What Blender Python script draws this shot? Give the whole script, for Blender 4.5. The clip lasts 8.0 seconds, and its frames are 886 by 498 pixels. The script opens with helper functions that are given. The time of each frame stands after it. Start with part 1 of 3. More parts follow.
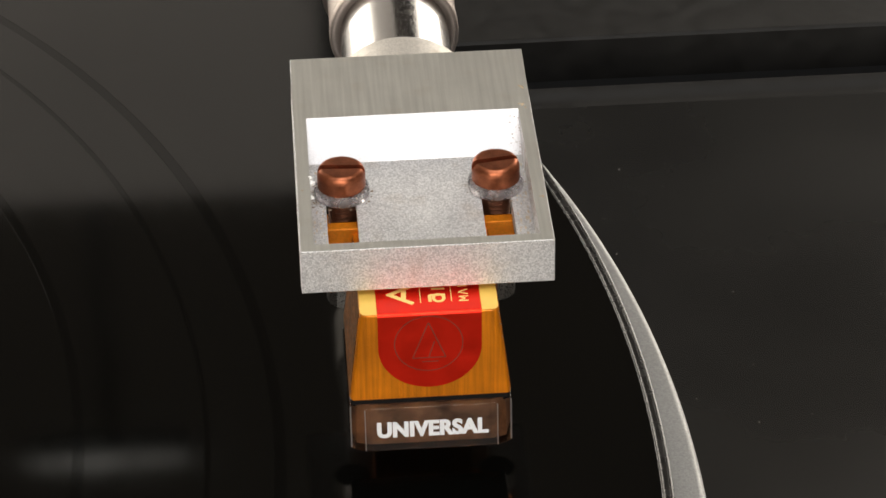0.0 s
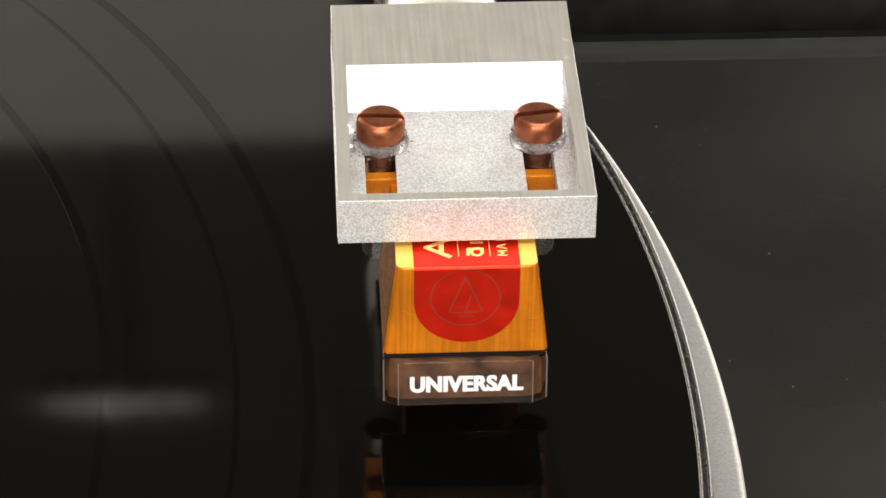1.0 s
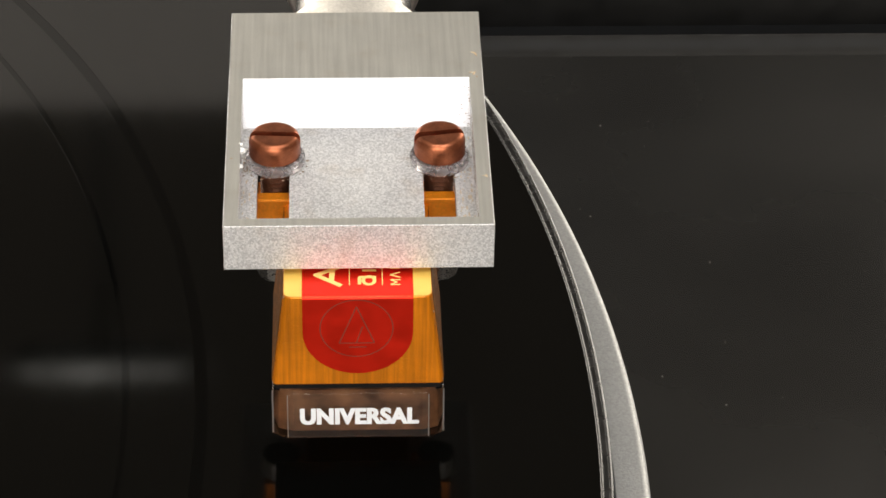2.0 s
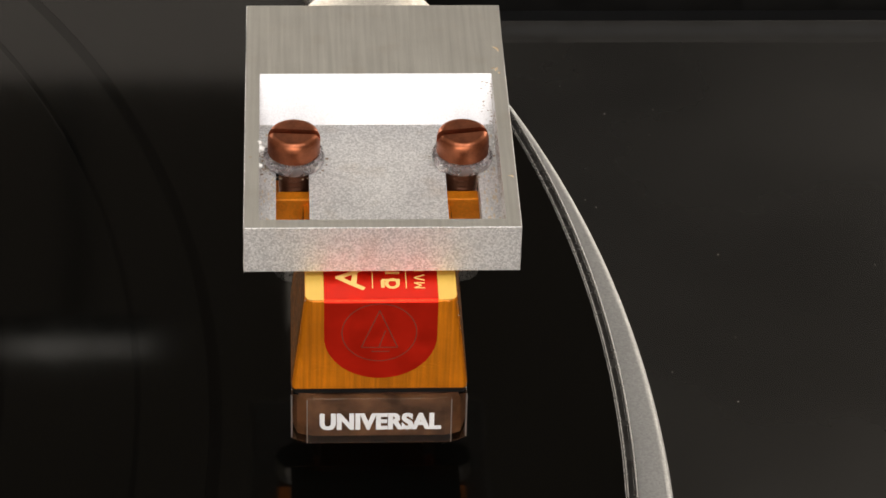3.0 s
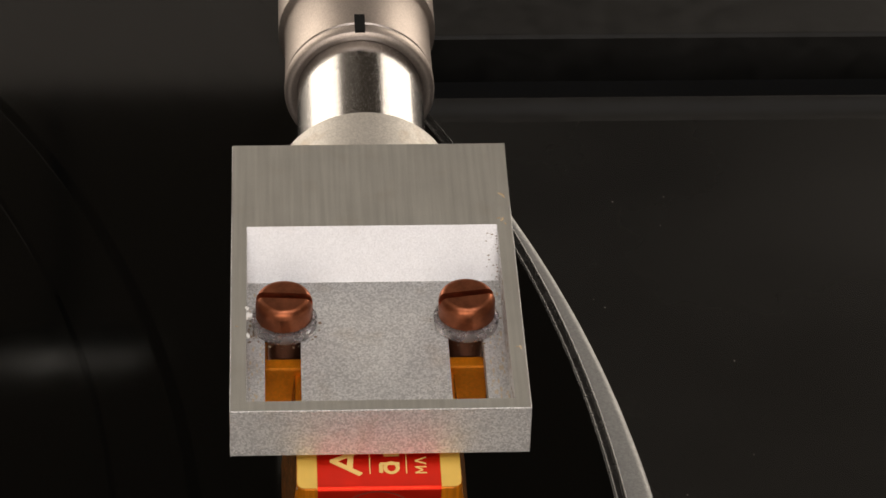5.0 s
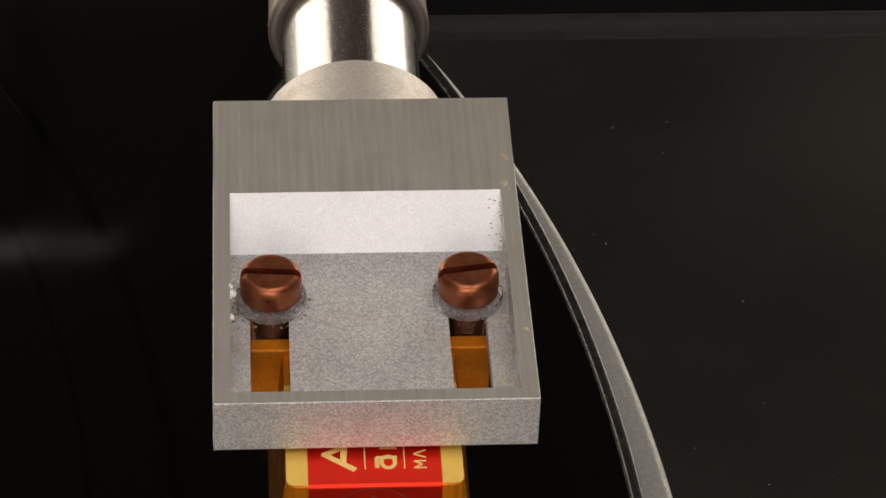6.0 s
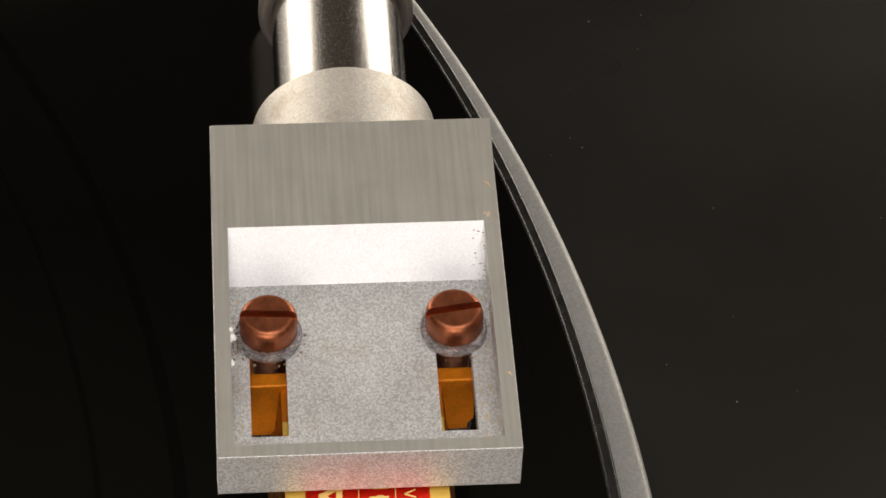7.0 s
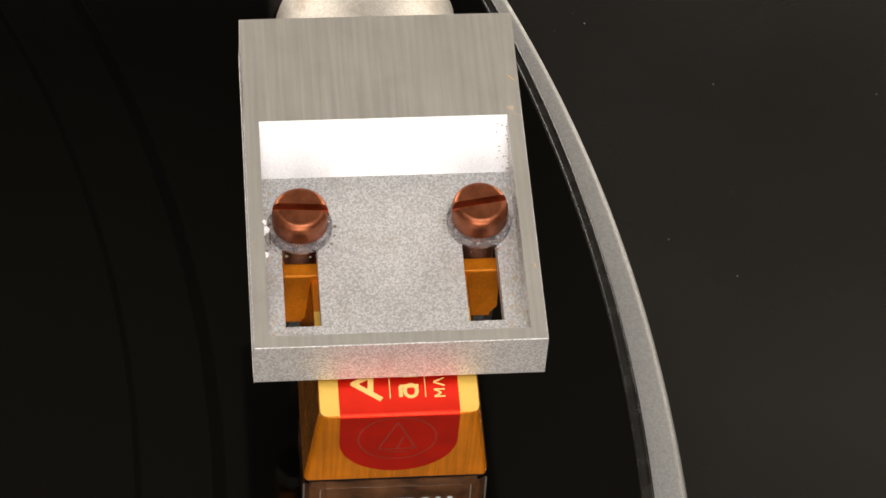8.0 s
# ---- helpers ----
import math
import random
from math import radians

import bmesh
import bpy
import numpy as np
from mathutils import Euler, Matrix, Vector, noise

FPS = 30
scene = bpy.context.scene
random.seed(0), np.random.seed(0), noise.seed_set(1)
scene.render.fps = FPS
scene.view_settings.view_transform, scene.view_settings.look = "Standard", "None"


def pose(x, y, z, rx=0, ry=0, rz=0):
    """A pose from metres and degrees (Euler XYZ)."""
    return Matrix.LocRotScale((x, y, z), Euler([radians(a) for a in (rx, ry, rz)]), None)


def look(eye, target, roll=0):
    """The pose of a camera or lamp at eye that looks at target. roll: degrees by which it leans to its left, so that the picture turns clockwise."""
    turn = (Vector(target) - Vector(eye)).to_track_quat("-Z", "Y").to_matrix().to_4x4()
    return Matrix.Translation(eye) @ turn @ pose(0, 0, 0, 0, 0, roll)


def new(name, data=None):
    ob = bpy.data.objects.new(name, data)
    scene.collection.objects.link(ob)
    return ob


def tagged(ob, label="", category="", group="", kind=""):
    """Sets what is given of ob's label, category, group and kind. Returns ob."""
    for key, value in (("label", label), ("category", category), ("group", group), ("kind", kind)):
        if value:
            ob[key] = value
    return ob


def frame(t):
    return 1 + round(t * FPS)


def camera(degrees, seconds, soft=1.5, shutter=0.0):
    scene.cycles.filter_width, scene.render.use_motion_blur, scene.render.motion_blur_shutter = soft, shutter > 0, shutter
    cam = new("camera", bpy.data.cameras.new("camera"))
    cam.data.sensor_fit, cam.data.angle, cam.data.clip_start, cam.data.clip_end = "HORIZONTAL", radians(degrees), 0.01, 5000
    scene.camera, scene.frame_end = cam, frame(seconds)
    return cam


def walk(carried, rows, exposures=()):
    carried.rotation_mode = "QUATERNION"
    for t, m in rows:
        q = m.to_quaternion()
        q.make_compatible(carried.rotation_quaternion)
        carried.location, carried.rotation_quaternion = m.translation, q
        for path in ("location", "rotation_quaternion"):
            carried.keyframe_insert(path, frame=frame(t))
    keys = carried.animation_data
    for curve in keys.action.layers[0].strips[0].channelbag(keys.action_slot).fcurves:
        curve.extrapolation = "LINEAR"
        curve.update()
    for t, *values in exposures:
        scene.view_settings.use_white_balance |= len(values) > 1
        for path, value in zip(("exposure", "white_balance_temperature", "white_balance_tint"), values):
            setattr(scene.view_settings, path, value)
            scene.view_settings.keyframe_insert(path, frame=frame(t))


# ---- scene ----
import itertools

# ---- camera and its walk ----
cam = camera(16.608, 8.0, soft=1.6)
walk(cam, [
    (0.00, pose(-0.01075, -0.19757, 0.15584, 55.937, 0.817, -4.007)),
    (0.20, pose(-0.01214, -0.19508, 0.15320, 55.580, 0.383, -4.271)),
    (0.50, pose(-0.01719, -0.19292, 0.15357, 55.310, -0.299, -4.863)),
    (0.80, pose(-0.01778, -0.19383, 0.15245, 55.302, -0.655, -4.393)),
    (1.00, pose(-0.01240, -0.19391, 0.15360, 55.018, -0.400, -2.822)),
    (1.20, pose(-0.00096, -0.18967, 0.15207, 54.822, 0.393, -1.660)),
    (1.50, pose(-0.00031, -0.18689, 0.15372, 54.693, -0.519, -1.862)),
    (1.70, pose(-0.00030, -0.18463, 0.15341, 54.321, -0.546, -1.772)),
    (2.80, pose(-0.00702, -0.17755, 0.15193, 53.463, -1.488, -2.559)),
    (3.00, pose(-0.00677, -0.17553, 0.15185, 53.221, -1.469, -2.530)),
    (3.50, pose(-0.00623, -0.16447, 0.14857, 52.584, -1.547, -2.477)),
    (4.00, pose(-0.00341, -0.15860, 0.15174, 52.115, -0.753, -1.988)),
    (4.50, pose(-0.00679, -0.15674, 0.15610, 51.831, -1.437, -2.617)),
    (4.70, pose(-0.00679, -0.15562, 0.15543, 52.031, -1.407, -2.731)),
    (5.80, pose(-0.00442, -0.13704, 0.15248, 50.417, -1.140, -2.816)),
    (6.00, pose(-0.00708, -0.13388, 0.15097, 49.084, -1.600, -3.209)),
    (6.20, pose(-0.00872, -0.12991, 0.15694, 47.284, -1.792, -3.588)),
    (6.50, pose(-0.00912, -0.12874, 0.16060, 44.714, -1.879, -3.754)),
    (6.70, pose(-0.00778, -0.12624, 0.16776, 41.751, -1.704, -3.704)),
    (7.00, pose(-0.00813, -0.12025, 0.18091, 41.103, -1.749, -3.818)),
    (7.20, pose(-0.01289, -0.12065, 0.18008, 41.025, -2.386, -4.309)),
    (7.50, pose(-0.01315, -0.12418, 0.18111, 40.499, -1.836, -4.617)),
    (7.70, pose(-0.01032, -0.12510, 0.19130, 38.550, -1.605, -4.372)),
    (8.00, pose(-0.01372, -0.12018, 0.18911, 37.724, -2.551, -4.312)),
], exposures=[(0.0, 0.22, 6550, 11), (0.5, 0.6, 6500, 10), (1.0, 0.85, 6500, 10), (1.5, 0.65, 6500, 10), (1.7, 0.6, 6500, 10), (2.8, 0.25, 6650, 12), (3.5, -0.1, 6800, 13),
              (4.5, -0.4, 6900, 14), (6.0, -0.5, 6900, 14), (6.5, -0.42, 6900, 14), (7.0, -0.1, 6750, 12), (8.0, 0.2, 6800, 13)])

# ---- world and large lights ----
world = bpy.data.worlds.new("room_air")
scene.world = world
world.use_nodes = True
world.node_tree.nodes["Background"].inputs[0].default_value = (1.0, 0.95, 0.88, 1)
world.node_tree.nodes["Background"].inputs[1].default_value = 0.02


def area(name, eye, target, w, h, watts, colour):
    d = bpy.data.lights.new(name, "AREA")
    d.shape, d.size, d.size_y, d.energy, d.color = "RECTANGLE", w, h, watts, colour
    ob = new(name, d)
    ob.matrix_world = look(eye, target)
    return ob


# a broad ceiling lamp over the viewer, daylight through a window behind and two windows ahead
area("ceiling_lamp_light", (0.1, -0.55, 1.49), (0.1, -0.549, 0), 1.2, 0.9, 16.5, (0.95, 0.97, 1.0))
area("window_light_south", (-0.2, -2.0, 0.75), (-0.2, 0, 0.75), 1.6, 1.1, 33, (1.0, 0.94, 0.86))
area("window_light_west", (-1.08, 1.46, 0.35), (-1.08, 0, 0.35), 0.9, 1.2, 17, (1.0, 0.92, 0.80))
area("window_light_east", (1.08, 1.46, 0.35), (1.08, 0, 0.35), 0.9, 1.2, 17, (1.0, 0.92, 0.80))


# ---- materials ----
def material(name, colour, rough=0.5, metal=0.0, **extra):
    m = bpy.data.materials.new(name)
    m.use_nodes = True
    b = m.node_tree.nodes["Principled BSDF"]
    b.inputs["Base Color"].default_value = (*colour, 1)
    b.inputs["Roughness"].default_value = rough
    b.inputs["Metallic"].default_value = metal
    for key, value in extra.items():
        b.inputs[key.replace("_", " ")].default_value = value
    return m, m.node_tree.nodes, m.node_tree.links, b


def coords(n, l, stretch=(1, 1, 1)):
    tc, mp = n.new("ShaderNodeTexCoord"), n.new("ShaderNodeMapping")
    mp.inputs["Scale"].default_value = stretch
    l.new(tc.outputs["Object"], mp.inputs[0])
    return mp.outputs[0]


def grain(n, l, scale, stretch=(1, 1, 1), detail=3.0):
    t = n.new("ShaderNodeTexNoise")
    t.inputs["Scale"].default_value, t.inputs["Detail"].default_value = scale, detail
    l.new(coords(n, l, stretch), t.inputs["Vector"])
    return t.outputs[0]


def ramp(n, l, source, stops):
    r = n.new("ShaderNodeValToRGB")
    while len(r.color_ramp.elements) < len(stops):
        r.color_ramp.elements.new(0.5)
    for e, (at, c) in zip(r.color_ramp.elements, stops):
        e.position, e.color = at, (*((c,) * 3 if isinstance(c, (int, float)) else c), 1)
    l.new(source, r.inputs[0])
    return r.outputs[0]


def bump(n, l, height, strength, distance, chain=None):
    b = n.new("ShaderNodeBump")
    b.inputs["Strength"].default_value, b.inputs["Distance"].default_value = strength, distance
    l.new(height, b.inputs["Height"])
    if chain:
        l.new(chain, b.inputs["Normal"])
    return b.outputs[0]


def alloy(name, colour, rough, spots=0.25, brush=0.0, relief=0.5, scale=9000, metal=1.0, speck=0.12, hair=3200, stain=0.0, blotch=260):
    """Blasted or brushed metal: fine glitter, faint dull patches, brushing along the length."""
    m, n, l, b = material(name, colour, rough, metal)
    fine = grain(n, l, scale, detail=1)
    grit = n.new("ShaderNodeTexVoronoi")
    grit.inputs["Scale"].default_value = scale
    l.new(coords(n, l), grit.inputs["Vector"])
    patch = grain(n, l, blotch, detail=5)
    mix = n.new("ShaderNodeMix")
    mix.data_type, mix.blend_type = "RGBA", "MULTIPLY"
    mix.inputs[0].default_value = 1.0
    l.new(ramp(n, l, patch, [(0.3, tuple(c * (1 - spots) for c in colour)), (0.7, colour)]), mix.inputs[6])
    streak = grain(n, l, hair, (1, 0.03, 0.03), 4) if brush else grit.outputs["Color"]
    l.new(ramp(n, l, streak, [(0.25, 1 - speck), (0.75, 1.0)]), mix.inputs[7])
    shade = mix.outputs[2]
    if stain:
        mark = n.new("ShaderNodeMix")
        mark.data_type = "RGBA"
        l.new(ramp(n, l, grain(n, l, 330, detail=6), [(0.56, 0.0), (0.70, stain)]), mark.inputs[0])
        l.new(shade, mark.inputs[6])
        mark.inputs[7].default_value = (0.45, 0.34, 0.22, 1)
        shade = mark.outputs[2]
    l.new(shade, b.inputs["Base Color"])
    l.new(ramp(n, l, fine, [(0.3, rough - 0.08), (0.75, min(1, rough + 0.12))]), b.inputs["Roughness"])
    nrm = bump(n, l, fine, relief, 0.00006)
    if brush:
        nrm = bump(n, l, streak, brush, 0.00003, nrm)
    l.new(nrm, b.inputs["Normal"])
    return m


BLASTED = alloy("blasted_aluminium", (0.87, 0.865, 0.86), 0.68, 0.06, 0.0, 0.8, 8200, 1.0, 0.28, stain=0.18)
MILLED = alloy("milled_aluminium", (0.84, 0.83, 0.835), 0.66, 0.03, 0.0, 0.25, 9000, 1.0, 0.06, stain=0.08)
BRUSHED = alloy("brushed_aluminium", (0.75, 0.745, 0.70), 0.5, 0.08, 0.3, 0.03, 9000, 1.0, 0.2, hair=2600, stain=0.1)
FLANGE = alloy("matt_aluminium", (0.82, 0.79, 0.74), 0.58, 0.1, 0.0, 0.5, 7000, 1.0, 0.14, stain=0.4)
CHROME = alloy("polished_tube", (0.47, 0.457, 0.445), 0.19, 0.04, 0.0, 0.02)
COLLAR = alloy("satin_collar", (0.60, 0.53, 0.485), 0.48, 0.06, 0.0, 0.06)
RIM = alloy("platter_rim_metal", (0.46, 0.465, 0.46), 0.58, 0.06, 0.0, 0.3, 5000, 1.0, 0.12)
COPPER = alloy("copper_screw", (0.50, 0.165, 0.08), 0.4, 0.5, 0.0, 0.12, 7000, blotch=900)
# darker copper that holds the shadow on the shanks below the washers
SHADED_COPPER = alloy("shaded_copper", (0.24, 0.10, 0.055), 0.55, 0.4, 0.0, 0.2, 6000, 0.8)
GOLD = alloy("gold_anodised", (1.0, 0.30, 0.010), 0.36, 0.3, 0.3, 0.55, 5500, 0.4, 0.42, 3800)
GOLD_CLEAN = alloy("clean_gold", (0.95, 0.285, 0.012), 0.4, 0.2, 0.0, 0.2, 6000, 0.4, 0.12, blotch=700)
# mottled gold with the shade of the cartridge's sides put into its colour
SHADED_FLANK = alloy("shaded_mottled_gold", (0.55, 0.2, 0.025), 0.38, 0.6, 0.0, 0.9, 3200, 0.75, 0.6)
STEEL = alloy("steel_nut", (0.7, 0.68, 0.65), 0.3, 0.2, 0.0, 0.1)


def plain(name, colour, rough, scale, amount, relief=0.1, depth=0.00003, **extra):
    m, n, l, b = material(name, colour, rough, **extra)
    g = grain(n, l, scale, detail=5)
    l.new(ramp(n, l, g, [(0.3, tuple(c * (1 - amount) for c in colour)), (0.7, tuple(min(1, c * (1 + amount)) for c in colour))]), b.inputs["Base Color"])
    l.new(ramp(n, l, g, [(0.3, max(0, rough - 0.06)), (0.7, min(1, rough + 0.08))]), b.inputs["Roughness"])
    l.new(bump(n, l, grain(n, l, scale * 9, detail=2), relief, depth), b.inputs["Normal"])
    return m


# paler gold, with the light on the cartridge's top put into its colour
LIT_GOLD = plain("lit_top_gold", (0.86, 0.55, 0.11), 0.4, 500, 0.08, 0.05, Metallic=0.25)
RED = plain("red_label_film", (0.80, 0.022, 0.006), 0.42, 500, 0.08, 0.08, Metallic=0.72)
RED_EMBOSSED = plain("embossed_red_film", (0.22, 0.035, 0.02), 0.35, 500, 0.1, 0.05)
YELLOW_INK = plain("yellow_print", (0.88, 0.58, 0.18), 0.5, 800, 0.05)
WHITE_INK = plain("white_print", (0.72, 0.72, 0.73), 0.6, 900, 0.06)
WHITE_PAINT = plain("white_paint_drops", (0.85, 0.84, 0.82), 0.3, 900, 0.06)
FLECK = plain("tan_residue", (0.55, 0.42, 0.27), 0.6, 900, 0.2)
STAIN = plain("pale_tan_stain", (0.60, 0.50, 0.37), 0.6, 900, 0.15)
GRIME = plain("brown_grime", (0.24, 0.17, 0.11), 0.7, 900, 0.3)
BLACK_PLASTIC = plain("black_plastic", (0.006, 0.005, 0.005), 0.55, 600, 0.2, Specular_IOR_Level=0.2)
PLINTH = plain("satin_black_plinth", (0.0102, 0.0098, 0.0088), 0.27, 25, 0.1, 0.2, 0.00003)
LIP = plain("dull_black_lip", (0.009, 0.0086, 0.0078), 0.5, 400, 0.2, 0.2, 0.00003, Specular_IOR_Level=0.32)
# near-black that holds the shade inside the rear channel and collar slot
RECESS_SHADE = plain("recess_shade", (0.003, 0.003, 0.003), 0.8, 200, 0.2, Specular_IOR_Level=0.2)
DUST = plain("pale_dust", (0.3, 0.28, 0.26), 0.8, 900, 0.2)
WALL = plain("painted_wall", (0.17, 0.152, 0.128), 0.8, 12, 0.06, 0.1, 0.0005)
CEILING = plain("grey_ceiling", (0.44, 0.41, 0.36), 0.8, 12, 0.04, 0.1, 0.0005)
FRAME = plain("white_frame_paint", (0.6, 0.58, 0.55), 0.5, 30, 0.05, 0.1, 0.0003)
WOOD = plain("dark_wood", (0.06, 0.04, 0.03), 0.45, 30, 0.3, 0.2, 0.0003)


def clear(name, colour, rough, ior=1.49, through_light=1.0, haze=0.18):
    m, n, l, b = material(name, colour, rough, Transmission_Weight=through_light, IOR=ior)
    l.new(ramp(n, l, grain(n, l, 1500, detail=4), [(0.35, rough), (0.75, rough + haze)]), b.inputs["Roughness"])
    return m


GUARD = clear("smoky_clear_plastic", (0.44, 0.39, 0.355), 0.03, 1.42, 1.0, 0.08)
GUARD.node_tree.nodes["Principled BSDF"].inputs["Specular IOR Level"].default_value = 0.4
# pale clear tint for the bright lines on the guard's edges
EDGE_GLINT = clear("guard_glint", (0.34, 0.31, 0.30), 0.3, 1.45, 0.75, 0.2)
WASHER = clear("milky_nylon", (0.86, 0.82, 0.84), 0.25, 1.4, 0.9, 0.06)


def vinyl():
    """Black vinyl; fine grooves stretch its gloss, wider spacing shows as plain rings."""
    m, n, l, b = material("black_vinyl", (0.0013, 0.0013, 0.0011), 0.16, Anisotropic=0.8, Anisotropic_Rotation=0.25, IOR=1.34)
    tan = n.new("ShaderNodeTangent")
    tan.direction_type, tan.axis = "RADIAL", "Z"
    l.new(tan.outputs[0], b.inputs["Tangent"])
    tc, ln = n.new("ShaderNodeTexCoord"), n.new("ShaderNodeVectorMath")
    ln.operation = "LENGTH"
    l.new(tc.outputs["Object"], ln.inputs[0])
    ring = n.new("ShaderNodeTexNoise")
    ring.noise_dimensions = "1D"
    ring.inputs["Scale"].default_value, ring.inputs["Detail"].default_value = 500, 4
    l.new(ln.outputs["Value"], ring.inputs["W"])
    l.new(ramp(n, l, ring.outputs[0], [(0.3, 0.06), (0.75, 0.075)]), b.inputs["Roughness"])
    return m


AMBER = plain("amber_brown_plastic", (0.30, 0.15, 0.075), 0.5, 500, 0.6, Specular_IOR_Level=0.1)
EDGE = plain("worn_vinyl_edge", (0.014, 0.0137, 0.013), 0.24, 700, 0.4, 0.1)
BOARD = plain("grey_board", (0.78, 0.74, 0.68), 0.7, 20, 0.08, 0.1, 0.0003)


def glowing(name, colour, strength):
    m, n, l, b = material(name, colour, 0.6, Emission_Strength=strength)
    b.inputs["Emission Color"].default_value = (*colour, 1)
    return m


GLOW = glowing("dim_diffuser", (0.9, 0.9, 0.85), 0.026)
GLOW_SPOT = glowing("lamp_spot", (1.0, 0.98, 0.92), 1.8)
VINYL = vinyl()
VINYL_PLAIN, _n, _l, _b = material("smooth_vinyl", (0.0011, 0.0011, 0.001), 0.05, IOR=1.27)

# ---- building helpers ----
MM = 0.001


def part(name, bm, mat, parent=None, label="", smooth=False):
    me = bpy.data.meshes.new(name)
    bmesh.ops.recalc_face_normals(bm, faces=bm.faces)
    bm.to_mesh(me)
    bm.free()
    me.materials.append(mat)
    if smooth:
        for f in me.polygons:
            f.use_smooth = True
        me.set_sharp_from_angle(angle=radians(35))
    ob = new(name, me)
    if parent:
        ob.parent = parent
    if label:
        ob["label"] = label
    return ob


def thing(name, label, category, at=(0, 0, 0), group="", kind=""):
    ob = new(name)
    ob.empty_display_size = 0.005
    ob.location = [c * MM for c in at]
    return tagged(ob, label, category, group, kind)


def soften(bm, width, segments=2, angle=30):
    edges = [e for e in bm.edges if len(e.link_faces) == 2 and e.calc_face_angle(0) > radians(angle)]
    bmesh.ops.bevel(bm, geom=edges, offset=width * MM, segments=segments, affect="EDGES", profile=0.5, clamp_overlap=True)
    return bm


def prism(outline, z0, z1, bevel=0.0):
    """An upright prism over an outline of (x, y), in mm."""
    bm = bmesh.new()
    low = [bm.verts.new((x * MM, y * MM, z0 * MM)) for x, y in outline]
    top = [bm.verts.new((x * MM, y * MM, z1 * MM)) for x, y in outline]
    bm.faces.new(low[::-1])
    bm.faces.new(top)
    k = len(outline)
    for i in range(k):
        bm.faces.new((low[i], low[(i + 1) % k], top[(i + 1) % k], top[i]))
    return soften(bm, bevel) if bevel else bm


def box(x0, x1, y0, y1, z0, z1, bevel=0.0):
    return prism([(x0, y0), (x1, y0), (x1, y1), (x0, y1)], z0, z1, bevel)


def lathe(profile, steps=64, axis="z", arc=(0.0, 360.0), at=(0, 0, 0)):
    """Turns (radius, height) pairs, in mm, about an axis."""
    bm = bmesh.new()
    full = arc[1] - arc[0] >= 359.9
    rings = []
    for i in range(steps if full else steps + 1):
        a = radians(arc[0] + (arc[1] - arc[0]) * i / steps)
        c, s = math.cos(a), math.sin(a)
        ring = []
        for r, h in profile:
            p = (r * c, r * s, h) if axis == "z" else (r * s, h, r * c)
            ring.append(bm.verts.new([(q + o) * MM for q, o in zip(p, at)]))
        rings.append(ring)
    for i in range(len(rings) if full else len(rings) - 1):
        a, b = rings[i], rings[(i + 1) % len(rings)]
        for j in range(len(profile) - 1):
            bm.faces.new((a[j], b[j], b[j + 1], a[j + 1]))
    bmesh.ops.remove_doubles(bm, verts=bm.verts, dist=1e-7)
    return bm


# ---- room and table ----
def slab(name, x0, x1, y0, y1, z0, z1, mat):
    return tagged(part(name, box(x0, x1, y0, y1, z0, z1), mat), kind="structure")


X0, X1, Y0, Y1, Z0, Z1 = -2000, 2000, -1980, 1440, -800, 1560     # inside of the room
tagged(slab("floor", X0 - 100, X1 + 100, Y0 - 100, Y1 + 100, Z0 - 60, Z0, WOOD), "dark wooden floor of the room", "floor")
tagged(slab("ceiling", X0 - 100, X1 + 100, Y0 - 100, Y1 + 100, Z1, Z1 + 60, CEILING), "plain grey painted ceiling", "ceiling")
tagged(slab("wall_east", X1, X1 + 100, Y0 - 100, Y1 + 100, Z0, Z1, WALL), "plain dark painted wall of the room", "wall")
tagged(slab("wall_west", X0 - 100, X0, Y0 - 100, Y1 + 100, Z0, Z1, WALL), "plain dark painted wall of the room", "wall")


def pierced(name, y0, y1, holes, label):
    """A wall along x with window openings (x0, x1, z0, z1), built of the masonry round them."""
    bm = bmesh.new()
    xs = sorted({X0, X1, *(h[0] for h in holes), *(h[1] for h in holes)})
    for a, d in zip(xs, xs[1:]):
        hole = [h for h in holes if h[0] <= a and d <= h[1]]
        for lo, hi in ([(Z0, hole[0][2]), (hole[0][3], Z1)] if hole else [(Z0, Z1)]):
            bmesh.ops.create_cube(bm, size=1, matrix=Matrix.Translation(((a + d) / 2 * MM, (y0 + y1) / 2 * MM, (lo + hi) / 2 * MM)) @ Matrix.Diagonal(((d - a) * MM, (y1 - y0) * MM, (hi - lo) * MM, 1)))
    return tagged(part(name, bm, WALL), label, "wall", kind="structure")


def window(name, x0, x1, z0, z1, y0, y1):
    w = tagged(thing(name, "painted window frame set in the wall", "window", ((x0 + x1) / 2, (y0 + y1) / 2, z0)), kind="structure")
    hw, h, d = (x1 - x0) / 2, z1 - z0, (y1 - y0) / 2 - 6
    for n, q in (("frame_side", (-hw, -hw + 40, -d, d, 0, h)), ("frame_side", (hw - 40, hw, -d, d, 0, h)),
                 ("frame_rail", (-hw + 40, hw - 40, -d, d, 0, 40)), ("frame_rail", (-hw + 40, hw - 40, -d, d, h - 40, h))):
        part(n, box(*q, 2), FRAME, w)


